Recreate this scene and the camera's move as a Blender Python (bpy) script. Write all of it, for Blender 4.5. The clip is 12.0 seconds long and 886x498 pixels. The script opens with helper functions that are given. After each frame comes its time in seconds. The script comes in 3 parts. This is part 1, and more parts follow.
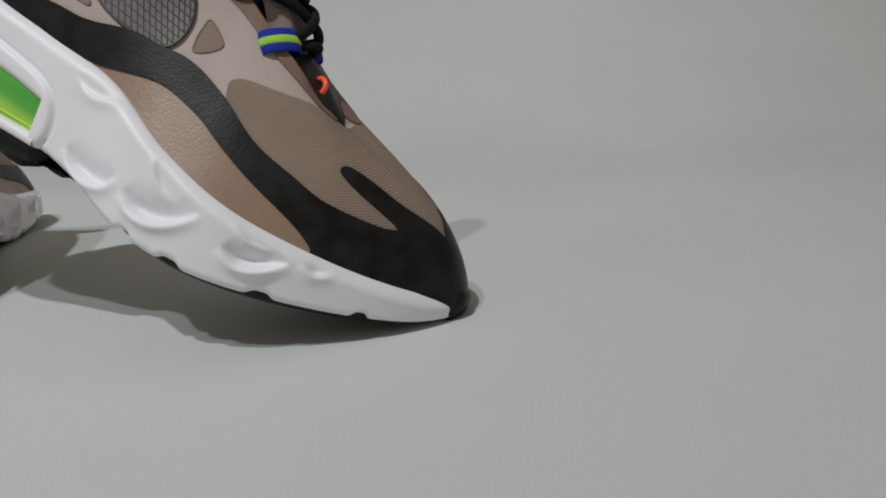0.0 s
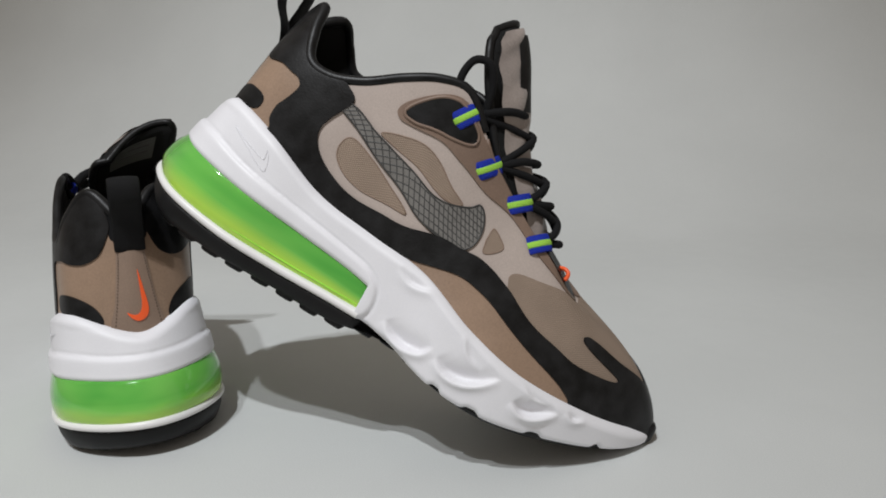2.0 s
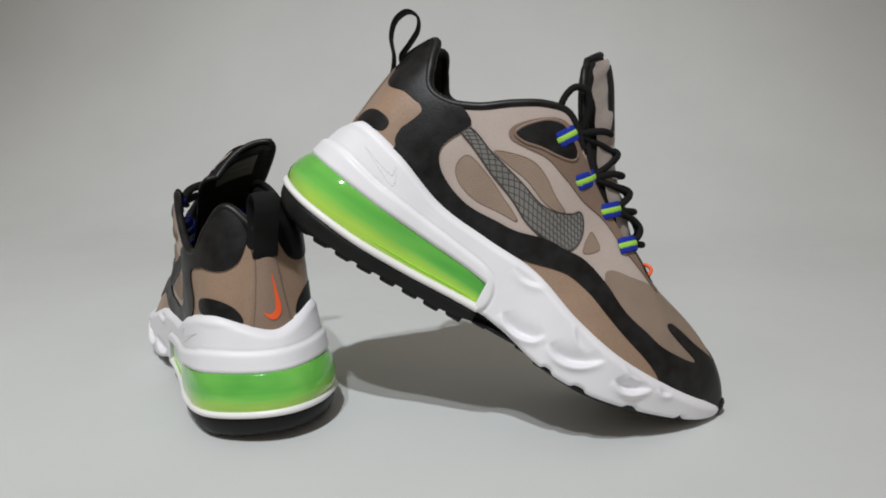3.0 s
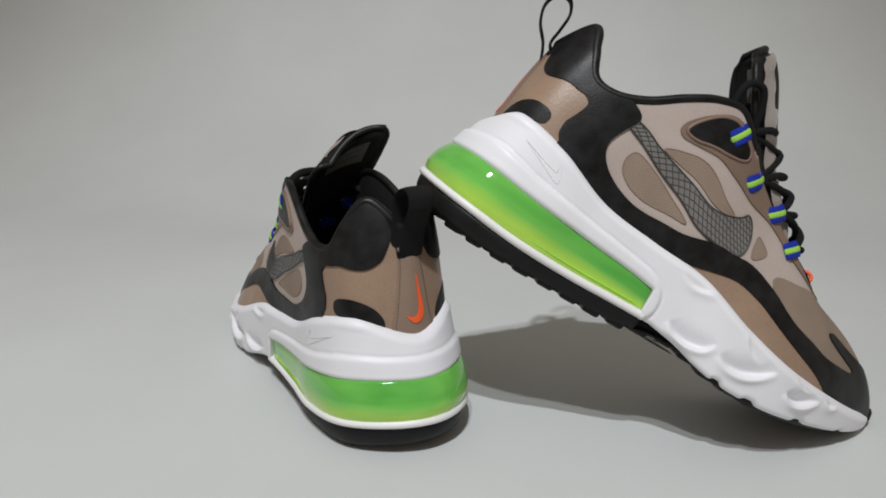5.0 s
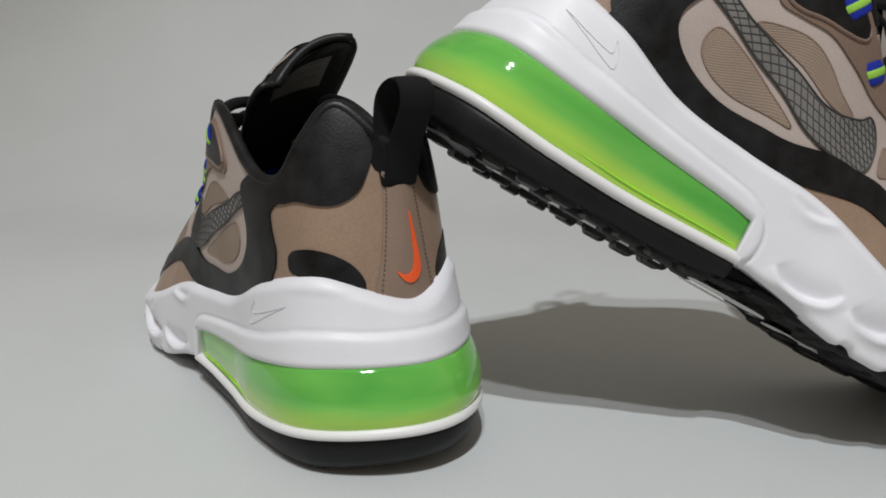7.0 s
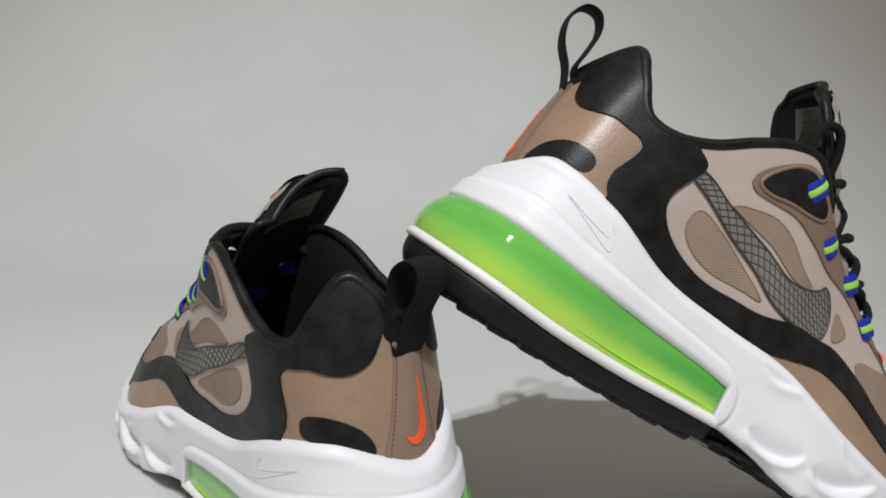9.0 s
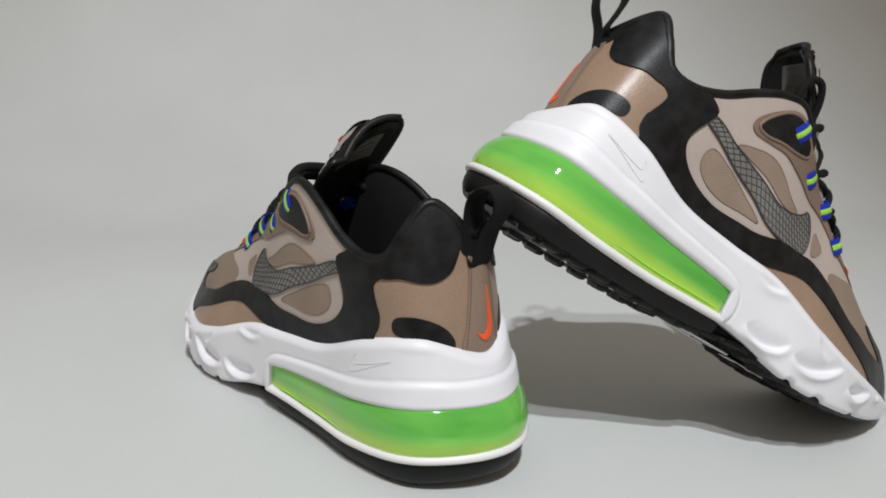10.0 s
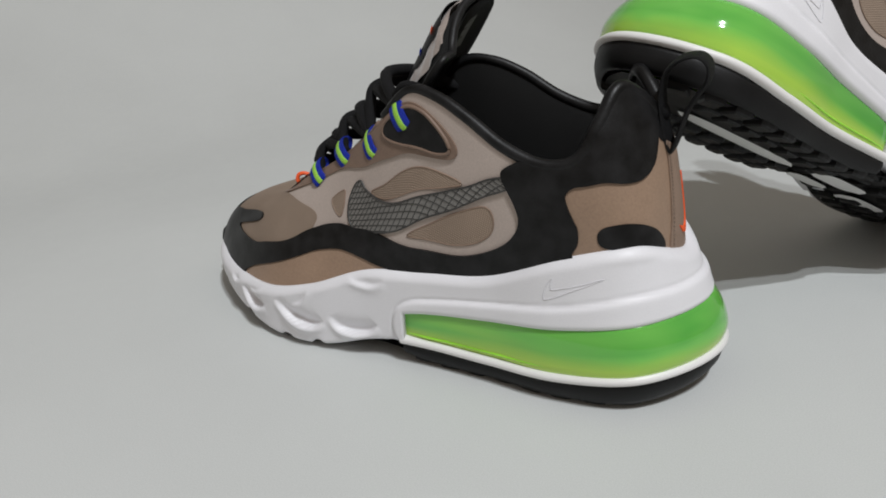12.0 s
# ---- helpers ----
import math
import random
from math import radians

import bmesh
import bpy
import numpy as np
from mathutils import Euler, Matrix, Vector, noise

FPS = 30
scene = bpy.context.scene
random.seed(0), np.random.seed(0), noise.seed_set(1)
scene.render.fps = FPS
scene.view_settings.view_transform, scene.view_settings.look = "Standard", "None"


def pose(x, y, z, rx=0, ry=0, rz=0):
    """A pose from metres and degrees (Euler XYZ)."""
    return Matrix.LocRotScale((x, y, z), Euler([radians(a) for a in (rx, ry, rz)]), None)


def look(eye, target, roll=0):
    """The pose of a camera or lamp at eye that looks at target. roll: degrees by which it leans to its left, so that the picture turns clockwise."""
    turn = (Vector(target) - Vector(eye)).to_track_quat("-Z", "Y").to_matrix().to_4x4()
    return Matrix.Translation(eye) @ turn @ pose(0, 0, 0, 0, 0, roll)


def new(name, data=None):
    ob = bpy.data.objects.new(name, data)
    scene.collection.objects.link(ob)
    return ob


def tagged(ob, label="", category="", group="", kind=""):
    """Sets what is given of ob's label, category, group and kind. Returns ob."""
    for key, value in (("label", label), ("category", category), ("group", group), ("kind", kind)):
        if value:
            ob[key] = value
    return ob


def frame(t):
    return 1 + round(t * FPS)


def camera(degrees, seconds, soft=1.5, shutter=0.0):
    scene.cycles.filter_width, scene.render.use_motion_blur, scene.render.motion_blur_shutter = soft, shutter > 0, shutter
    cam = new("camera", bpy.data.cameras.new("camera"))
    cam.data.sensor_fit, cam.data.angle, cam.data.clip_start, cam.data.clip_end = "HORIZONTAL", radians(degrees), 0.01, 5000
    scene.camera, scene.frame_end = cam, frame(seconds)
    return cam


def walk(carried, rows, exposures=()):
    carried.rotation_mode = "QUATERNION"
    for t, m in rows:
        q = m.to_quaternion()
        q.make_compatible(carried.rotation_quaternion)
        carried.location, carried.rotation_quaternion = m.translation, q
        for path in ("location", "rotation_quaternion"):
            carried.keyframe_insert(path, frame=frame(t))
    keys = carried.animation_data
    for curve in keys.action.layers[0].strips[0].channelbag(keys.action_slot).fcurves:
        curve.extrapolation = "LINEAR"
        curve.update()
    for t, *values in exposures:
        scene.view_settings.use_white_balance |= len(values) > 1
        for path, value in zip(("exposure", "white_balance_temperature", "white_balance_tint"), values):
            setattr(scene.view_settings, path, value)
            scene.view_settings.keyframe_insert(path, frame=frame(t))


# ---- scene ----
from mathutils.geometry import delaunay_2d_cdt

cam = camera(61.9, 12.0, soft=1.85)
PATH = [
    (0, (-0.417, -0.147, 0.105), (1.403, -0.822, -0.378), -4.2),
    (0.5, (-0.425, -0.123, 0.131), (1.393, -0.813, -0.34), -3.4),
    (1, (-0.427, -0.088, 0.17), (1.356, -0.808, -0.377), -2.4),
    (1.5, (-0.427, -0.028, 0.191), (1.336, -0.837, -0.295), -1.9),
    (2, (-0.436, 0.022, 0.21), (1.308, -0.84, -0.253), -1.3),
    (2.5, (-0.445, 0.068, 0.215), (1.279, -0.84, -0.234), -1.1),
    (2.7, (-0.448, 0.091, 0.217), (1.27, -0.836, -0.218), -1.4),
    (4.3, (-0.428, 0.221, 0.252), (1.149, -0.864, -0.328), 0.3),
    (4.5, (-0.408, 0.216, 0.242), (1.202, -0.841, -0.294), -0.4),
    (5, (-0.359, 0.211, 0.232), (1.271, -0.828, -0.277), 0.2),
    (5.5, (-0.322, 0.196, 0.197), (1.31, -0.844, -0.309), -0.3),
    (6, (-0.293, 0.201, 0.165), (1.326, -0.861, -0.334), 1.0),
    (6.5, (-0.27, 0.182, 0.152), (1.299, -0.962, -0.325), 0.4),
    (7, (-0.241, 0.167, 0.154), (1.318, -1.013, -0.269), -0.3),
    (7.5, (-0.22, 0.153, 0.176), (1.328, -1.052, -0.209), -0.7),
    (7.7, (-0.212, 0.15, 0.193), (1.312, -1.072, -0.235), -0.2),
    (9.3, (-0.223, 0.227, 0.226), (1.169, -1.147, -0.19), 2.5),
    (9.5, (-0.228, 0.249, 0.221), (1.143, -1.143, -0.207), 3.0),
    (10, (-0.226, 0.288, 0.224), (1.071, -1.143, -0.298), 2.6),
    (10.5, (-0.213, 0.331, 0.211), (1.031, -1.123, -0.373), 1.7),
    (11, (-0.167, 0.357, 0.224), (1.006, -1.12, -0.441), -1.3),
    (11.5, (-0.116, 0.352, 0.228), (0.906, -1.182, -0.55), -4.0),
    (12, (-0.05, 0.333, 0.22), (0.822, -1.268, -0.603), -4.5),
]
walk(cam, [(t, look(eye, target, roll)) for t, eye, target, roll in PATH],
     exposures=[(0.0, -0.42), (1.0, -0.28), (2.0, -0.15), (3.5, -0.07), (5.5, -0.18), (7.0, -0.20), (7.6, -0.11), (9.4, 0.03), (10.0, 0.03), (11.0, -0.05), (12.0, -0.17)])

# ---------------------------------------------------------------- light
world = bpy.data.worlds.new("studio")
scene.world = world
world.use_nodes = True
bg = world.node_tree.nodes["Background"]
bg.inputs["Color"].default_value = (1.0, 0.87, 0.75, 1)
bg.inputs["Strength"].default_value = 0.31


def lamp(name, kind, where, target, watts, colour, size=0.1, cone=60, blend=0.8):
    data = bpy.data.lights.new(name, kind)
    data.energy, data.color = watts, colour
    if kind == "AREA":
        data.shape, data.size = "DISK", size
    else:
        data.shadow_soft_size = size
    if kind == "SPOT":
        data.spot_size, data.spot_blend = radians(cone), blend
    ob = new(name, data)
    ob.matrix_world = look(where, target)
    return ob


lamp("key_lamp", "SPOT", (-0.75, 0.55, 2.00), (0.44, -0.17, 0.0), 103, (0.965, 0.995, 1.03), 0.025, 62, 1.0)
lamp("second_lamp", "SPOT", (-0.80, 0.76, 1.97), (0.44, -0.17, 0.0), 61, (0.965, 0.995, 1.03), 0.03, 62, 1.0)


# ---------------------------------------------------------------- materials
class Nodes:
    def __init__(self, name):
        self.mat = bpy.data.materials.new(name)
        self.mat.use_nodes = True
        self.t = self.mat.node_tree
        self.b = self.t.nodes["Principled BSDF"]
        self.coord = self.t.nodes.new("ShaderNodeTexCoord")

    def node(self, kind, **values):
        n = self.t.nodes.new(kind)
        for key, value in values.items():
            n.inputs[key.replace("_", " ")].default_value = value
        return n

    def link(self, a, b):
        self.t.links.new(a, b)

    def noise(self, scale, detail=4.0, where="Object", squash=None):
        n = self.node("ShaderNodeTexNoise", Scale=scale, Detail=detail)
        src = self.coord.outputs[where]
        if squash:
            m = self.node("ShaderNodeMapping")
            m.inputs["Scale"].default_value = squash
            self.link(src, m.inputs["Vector"])
            src = m.outputs["Vector"]
        self.link(src, n.inputs["Vector"])
        return n.outputs["Fac"]

    def ramp(self, fac, stops):
        r = self.t.nodes.new("ShaderNodeValToRGB")
        el = r.color_ramp.elements
        while len(el) < len(stops):
            el.new(0.5)
        for e, (p, c) in zip(el, stops):
            e.position, e.color = p, (*c, 1)
        self.link(fac, r.inputs["Fac"])
        return r.outputs["Color"]

    def bump(self, fac, strength, distance, under=None):
        n = self.node("ShaderNodeBump", Strength=strength, Distance=distance)
        self.link(fac, n.inputs["Height"])
        if under:
            self.link(under, n.inputs["Normal"])
        return n.outputs["Normal"]


def surface(name, colour, vary=0.12, rough=0.6, grain=900, bump=0.25, depth=0.0003, blotch=25, metal=0.0, coat=0.0, sheen=0.0, gloss=0.5):
    """A plain surface: two scales of tone, grain relief and uneven gloss."""
    k = Nodes(name)
    dark = tuple(c * (1 - vary) for c in colour)
    light = tuple(min(1, c * (1 + vary)) for c in colour)
    tone = k.ramp(k.noise(blotch, 3), [(0.3, dark), (0.7, light)])
    fine = k.noise(grain, 2)
    mix = k.t.nodes.new("ShaderNodeMix")
    mix.data_type, mix.blend_type = "RGBA", "OVERLAY"
    mix.inputs["Factor"].default_value = 0.25
    k.link(tone, mix.inputs["A"])
    k.link(k.ramp(fine, [(0.3, (0.35,) * 3), (0.7, (0.65,) * 3)]), mix.inputs["B"])
    k.link(mix.outputs["Result"], k.b.inputs["Base Color"])
    k.link(k.ramp(k.noise(60, 3), [(0.3, (rough * 0.85,) * 3), (0.7, (min(1, rough * 1.12),) * 3)]), k.b.inputs["Roughness"])
    k.link(k.bump(fine, bump, depth), k.b.inputs["Normal"])
    k.b.inputs["Metallic"].default_value = metal
    k.b.inputs["Specular IOR Level"].default_value = gloss
    k.b.inputs["Coat Weight"].default_value = coat
    k.b.inputs["Coat Roughness"].default_value = 0.25
    k.b.inputs["Sheen Weight"].default_value = sheen
    return k.mat


def weave(name, colour, threads=1100, stretch=(1, 1, 1), rough=0.75, depth=0.0004, vary=0.25):
    """Woven cloth: crossing threads from two wave patterns over the surface's own coordinates."""
    k = Nodes(name)
    maps = []
    for turn in (0.35, 0.35 + math.pi / 2):
        m = k.node("ShaderNodeMapping")
        m.inputs["Rotation"].default_value = (0, 0, turn)
        m.inputs["Scale"].default_value = stretch
        k.link(k.coord.outputs["UV"], m.inputs["Vector"])
        w = k.node("ShaderNodeTexWave", Scale=threads, Distortion=1.5, Detail=1.0, Detail_Scale=0.5)
        k.link(m.outputs["Vector"], w.inputs["Vector"])
        maps.append(w.outputs["Fac"])
    add = k.t.nodes.new("ShaderNodeMath")
    add.operation = "MULTIPLY"
    k.link(maps[0], add.inputs[0])
    k.link(maps[1], add.inputs[1])
    dark, light = tuple(c * (1 - vary) for c in colour), tuple(c * (1 + vary) for c in colour)
    tone = k.ramp(k.noise(40, 3), [(0.3, tuple(c * 0.85 for c in (1, 1, 1))), (0.7, (1, 1, 1))])
    mix = k.t.nodes.new("ShaderNodeMix")
    mix.data_type, mix.blend_type = "RGBA", "MULTIPLY"
    mix.inputs["Factor"].default_value = 1.0
    k.link(k.ramp(add.outputs[0], [(0.0, dark), (0.6, light)]), mix.inputs["A"])
    k.link(tone, mix.inputs["B"])
    k.link(mix.outputs["Result"], k.b.inputs["Base Color"])
    k.b.inputs["Roughness"].default_value = rough
    k.b.inputs["Specular IOR Level"].default_value = 0.25
    k.link(k.bump(add.outputs[0], 0.6, depth), k.b.inputs["Normal"])
    return k.mat


def air_plastic():
    """Clear tinted plastic of the air unit: inner reflections painted as lime streaks in green, more lime low down,
    glossy, partly clear.
    """
    k = Nodes("green_air_plastic")
    # stretched noise that colours in the yellowish reflections inside the cushion
    inner_reflection = k.noise(22, 2, squash=(0.35, 1.0, 2.2))
    xyz = k.t.nodes.new("ShaderNodeSeparateXYZ")
    k.link(k.coord.outputs["UV"], xyz.inputs[0])
    rise = k.node("ShaderNodeMapRange")
    for n, value in enumerate((0.006, 0.014, 0.34, 0.0), 1):
        rise.inputs[n].default_value = value
    k.link(xyz.outputs["Y"], rise.inputs[0])
    add = k.t.nodes.new("ShaderNodeMath")
    add.operation = "MULTIPLY_ADD"
    add.inputs[1].default_value = 0.6
    k.link(inner_reflection, add.inputs[0])
    k.link(rise.outputs[0], add.inputs[2])
    k.link(k.ramp(add.outputs[0], [(0.18, (0.10, 0.50, 0.07)), (0.34, (0.23, 0.70, 0.12)), (0.64, (0.62, 0.95, 0.13))]), k.b.inputs["Base Color"])
    k.b.inputs["Roughness"].default_value = 0.07
    k.b.inputs["Transmission Weight"].default_value = 0.3
    k.b.inputs["IOR"].default_value = 1.45
    k.b.inputs["Coat Weight"].default_value = 0.6
    k.b.inputs["Coat Roughness"].default_value = 0.03
    return k.mat


M = {
    "paper": surface("grey_white_paper", (0.572, 0.59, 0.582), 0.035, 0.75, 1500, 0.08, 0.0002, 4),
    "taupe": surface("pale_taupe_synthetic", (0.445, 0.375, 0.335), 0.05, 0.55, 1400, 0.15, 0.0002, 30),
    "tan": surface("tan_leather", (0.30, 0.204, 0.142), 0.09, 0.38, 800, 0.3, 0.0003, 35),
    "tan_matt": surface("brown_nubuck", (0.25, 0.175, 0.13), 0.07, 0.62, 1300, 0.2, 0.0002, 35),
    "mesh": weave("brown_mesh_cloth", (0.335, 0.255, 0.196), 300, vary=0.17, depth=0.0005),
    "eyestay": surface("dark_tan_leather", (0.20, 0.135, 0.10), 0.1, 0.5, 1000, 0.3, 0.0003, 45),
    "black": surface("black_grained_synthetic", (0.0075, 0.0075, 0.008), 0.75, 0.44, 900, 0.32, 0.0003, 110, gloss=0.28),
    "black_cloth": weave("black_lining_cloth", (0.0095, 0.0095, 0.0095), 600, vary=0.4),
    "webbing": weave("black_webbing", (0.007, 0.007, 0.008), 500, vary=0.4, rough=0.8),
    "lace": weave("black_lace_braid", (0.008, 0.008, 0.009), 330, vary=0.5, rough=0.85),
    "rubber": surface("black_rubber", (0.007, 0.007, 0.0075), 0.25, 0.5, 900, 0.3, 0.0003, 60, gloss=0.25),
    "foam": surface("white_foam", (0.79, 0.788, 0.82), 0.025, 0.5, 1600, 0.12, 0.00015, 30),
    "rand": surface("white_rubber", (0.80, 0.79, 0.785), 0.02, 0.42, 1200, 0.08, 0.0001, 30),
    "air": air_plastic(),
    "core": surface("lime_inner_shell", (0.35, 0.78, 0.05), 0.25, 0.35, 500, 0.05, 0.0001, 30),
    "satin": surface("satin_grey_taupe", (0.29, 0.245, 0.22), 0.15, 0.26, 900, 0.3, 0.0003, 40, sheen=0.3),
    "check": surface("smoke_grey_film", (0.175, 0.168, 0.158), 0.12, 0.3, 900, 0.2, 0.0002, 40, coat=0.3),
    "line": surface("dark_grey_thread", (0.045, 0.044, 0.042), 0.2, 0.5, 900, 0.3, 0.0002, 60),
    "thread": surface("brown_thread", (0.10, 0.065, 0.045), 0.2, 0.7, 900, 0.3, 0.0002, 60),
    "orange": surface("bright_orange_print", (0.95, 0.12, 0.025), 0.04, 0.45, 900, 0.1, 0.0001, 40),
    "blue": weave("royal_blue_webbing", (0.012, 0.035, 0.42), 380, vary=0.35, rough=0.7),
    "lime": weave("lime_webbing", (0.42, 0.80, 0.10), 380, vary=0.25, rough=0.7),
    "label": surface("grey_printed_label", (0.11, 0.11, 0.105), 0.05, 0.6, 800, 0.1, 0.0001, 40),
}

# ---------------------------------------------------------------- mesh helpers
SIDE = 1.0        # +1 builds a left shoe, -1 a right one


def mesh_object(name, verts, faces, material, parent=None, label="", uvs=None, smooth=True, kind=""):
    """One mesh object; mirrored across y for a right shoe."""
    v = np.array(verts, float)
    if parent is not None and SIDE < 0:
        v = v * (1, -1, 1)
        faces = [tuple(reversed(f)) for f in faces]
    me = bpy.data.meshes.new(name)
    me.from_pydata(v.tolist(), [], [tuple(int(i) for i in f) for f in faces])
    if uvs is not None:
        layer = me.uv_layers.new(name="UVMap")
        idx = np.empty(len(me.loops), int)
        me.loops.foreach_get("vertex_index", idx)
        layer.data.foreach_set("uv", np.array(uvs, float)[idx].ravel())
    if smooth:
        me.polygons.foreach_set("use_smooth", [True] * len(me.polygons))
    me.materials.append(M[material])
    me.update()
    ob = new(name, me)
    if parent is not None:
        ob.parent = parent
    return tagged(ob, label, kind=kind)


def grid_faces(n, m, closed=False, base=0):
    rows = n if closed else n - 1
    return [(base + i * m + j, base + ((i + 1) % n) * m + j, base + ((i + 1) % n) * m + j + 1, base + i * m + j + 1) for i in range(rows) for j in range(m - 1)]


def loft(name, rows, material, parent, label="", closed=False, cap=False):
    """A sheet through rows of points (an n x m x 3 array)."""
    a = np.array(rows, float)
    n, m, _ = a.shape
    along = np.concatenate([[0], np.cumsum(np.linalg.norm(np.diff(a.mean(1), axis=0), axis=1))])
    across = np.concatenate([[0], np.cumsum(np.linalg.norm(np.diff(a.mean(0), axis=0), axis=1))])
    uv = np.stack(np.meshgrid(along, across, indexing="ij"), -1).reshape(-1, 2)
    faces = grid_faces(n, m, closed)
    if cap:
        faces.append(tuple(i * m for i in range(n)))
        faces.append(tuple(i * m + m - 1 for i in reversed(range(n))))
    return mesh_object(name, a.reshape(-1, 3), faces, material, parent, label, uv)


def smooth_line(pts, n=8, closed=False):
    p = np.array(pts, float)
    k = len(p)
    out = []
    for i in range(k if closed else k - 1):
        if closed:
            a, b, c, d = p[(i - 1) % k], p[i], p[(i + 1) % k], p[(i + 2) % k]
        else:
            a, b, c, d = p[max(i - 1, 0)], p[i], p[i + 1], p[min(i + 2, k - 1)]
        for f in np.arange(n) / n:
            out.append(b + 0.5 * f * (c - a + f * (2 * a - 5 * b + 4 * c - d + f * (3 * (b - c) + d - a))))
    if not closed:
        out.append(p[-1])
    return np.array(out)


def tube(name, pts, radius, material, parent, label="", closed=False, sides=10, flat=1.0, up=(0, 0, 1)):
    """A round or flattened cord along a line of points, with closed ends."""
    p = np.array(pts, float)
    n = len(p)
    t = np.roll(p, -1, 0) - np.roll(p, 1, 0) if closed else np.gradient(p, axis=0)
    t /= np.linalg.norm(t, axis=1, keepdims=True) + 1e-12
    u = np.array(up, float) if np.ndim(up) == 2 else np.tile(np.array(up, float), (n, 1))
    a = np.cross(t, u)
    a /= np.linalg.norm(a, axis=1, keepdims=True) + 1e-9
    b = np.cross(a, t)
    ang = np.arange(sides) / sides * 2 * np.pi
    r = np.broadcast_to(np.asarray(radius, float), (n,))[:, None, None]
    v = p[:, None] + r * (np.cos(ang)[None, :, None] * a[:, None] + flat * np.sin(ang)[None, :, None] * b[:, None])
    faces = []
    for i in range(n if closed else n - 1):
        for j in range(sides):
            k, l = (i + 1) % n, (j + 1) % sides
            faces.append((i * sides + j, i * sides + l, k * sides + l, k * sides + j))
    if not closed:
        faces += [tuple(range(sides))[::-1], tuple((n - 1) * sides + j for j in range(sides))]
    long = np.concatenate([[0], np.cumsum(np.linalg.norm(np.diff(p, axis=0), axis=1))])
    uv = [(long[i], j / sides * 2 * np.pi * float(r[i, 0, 0])) for i in range(n) for j in range(sides)]
    return mesh_object(name, v.reshape(-1, 3), faces, material, parent, label, uv)


def merge_sheets(name, sheets, material, parent, label="", kind=""):
    """Several (verts, faces) pieces that nobody would count, in one mesh."""
    verts, faces = [], []
    for v, f in sheets:
        base = len(verts)
        verts += [tuple(q) for q in v]
        faces += [tuple(base + i for i in g) for g in f]
    return mesh_object(name, verts, faces, material, parent, label, uvs=[(q[0], q[2]) for q in verts], kind=kind)


ULEN, VLEN = 0.72, 0.085


def on_skin(u, v, lift):
    u, v = np.asarray(u, float), np.asarray(v, float)
    lift = np.asarray(lift, float)
    return skin(u, v) + skin_normal(u, v) * (lift[..., None] if lift.ndim else lift)


def panel(name, line, lift, material, parent, label="", n=6, cell=0.0034, sharp=False):
    """A piece of the upper: its edge is a closed line in (u, v); it follows the skin, stands proud by lift and has a rolled edge."""
    edge = np.array(line, float) if sharp else smooth_line(line, n, True)
    edge[:, 1] = np.clip(edge[:, 1], 0.0, 1.0)
    q = edge * (ULEN, VLEN)
    area = np.sum(q[:, 0] * np.roll(q[:, 1], -1) - np.roll(q[:, 0], -1) * q[:, 1])
    if area < 0:
        edge, q = edge[::-1], q[::-1]
    m = len(q)
    lo, hi = q.min(0), q.max(0)
    gx, gy = np.meshgrid(np.arange(lo[0], hi[0], cell), np.arange(lo[1], hi[1], cell))
    g = np.stack([gx.ravel(), gy.ravel()], -1)
    inside = np.zeros(len(g), bool)
    for (x0, y0), (x1, y1) in zip(q, np.roll(q, -1, 0)):
        cross = ((y0 > g[:, 1]) != (y1 > g[:, 1])) & (g[:, 0] < (x1 - x0) * (g[:, 1] - y0) / (y1 - y0 + 1e-15) + x0)
        inside ^= cross
    g = g[inside]
    far = np.min(np.linalg.norm(g[:, None] - q[None], axis=-1), axis=1) > cell * 0.45 if len(g) else []
    pts = [Vector(p) for p in q] + [Vector(p) for p in g[far]] if len(g) else [Vector(p) for p in q]
    vs, _, fs, *_ = delaunay_2d_cdt(pts, [(i, (i + 1) % m) for i in range(m)], [], 1, 1e-7)
    flat = np.array([tuple(v) for v in vs])
    uv = flat / (ULEN, VLEN)
    top = on_skin(uv[:, 0], uv[:, 1], lift)
    # the edge is rounded: the boundary ring sinks a little, then a skirt goes down to the skin
    count = {}
    for f in fs:
        for a, b in zip(f, f[1:] + f[:1]):
            count[(a, b)] = 1
    border = [e for e in count if (e[1], e[0]) not in count]
    rim = sorted({i for e in border for i in e})
    top[rim] = on_skin(uv[rim, 0], uv[rim, 1], lift * 0.96)
    low = on_skin(uv[rim, 0], uv[rim, 1], -0.0006)
    at = {i: len(top) + len(rim) + k for k, i in enumerate(rim)}
    cut = {i: len(top) + k for k, i in enumerate(rim)}      # the cut edge keeps its own corners, so that it stays crisp
    verts = np.concatenate([top, top[rim], low])
    faces = [tuple(f) for f in fs] + [(cut[b], cut[a], at[a], at[b]) for a, b in border]
    uvs = np.concatenate([flat, flat[rim], flat[rim]])
    return mesh_object(name, verts, faces, material, parent, label, uvs)


def mirror_u(line):
    return [(1 - u, v) for u, v in line]


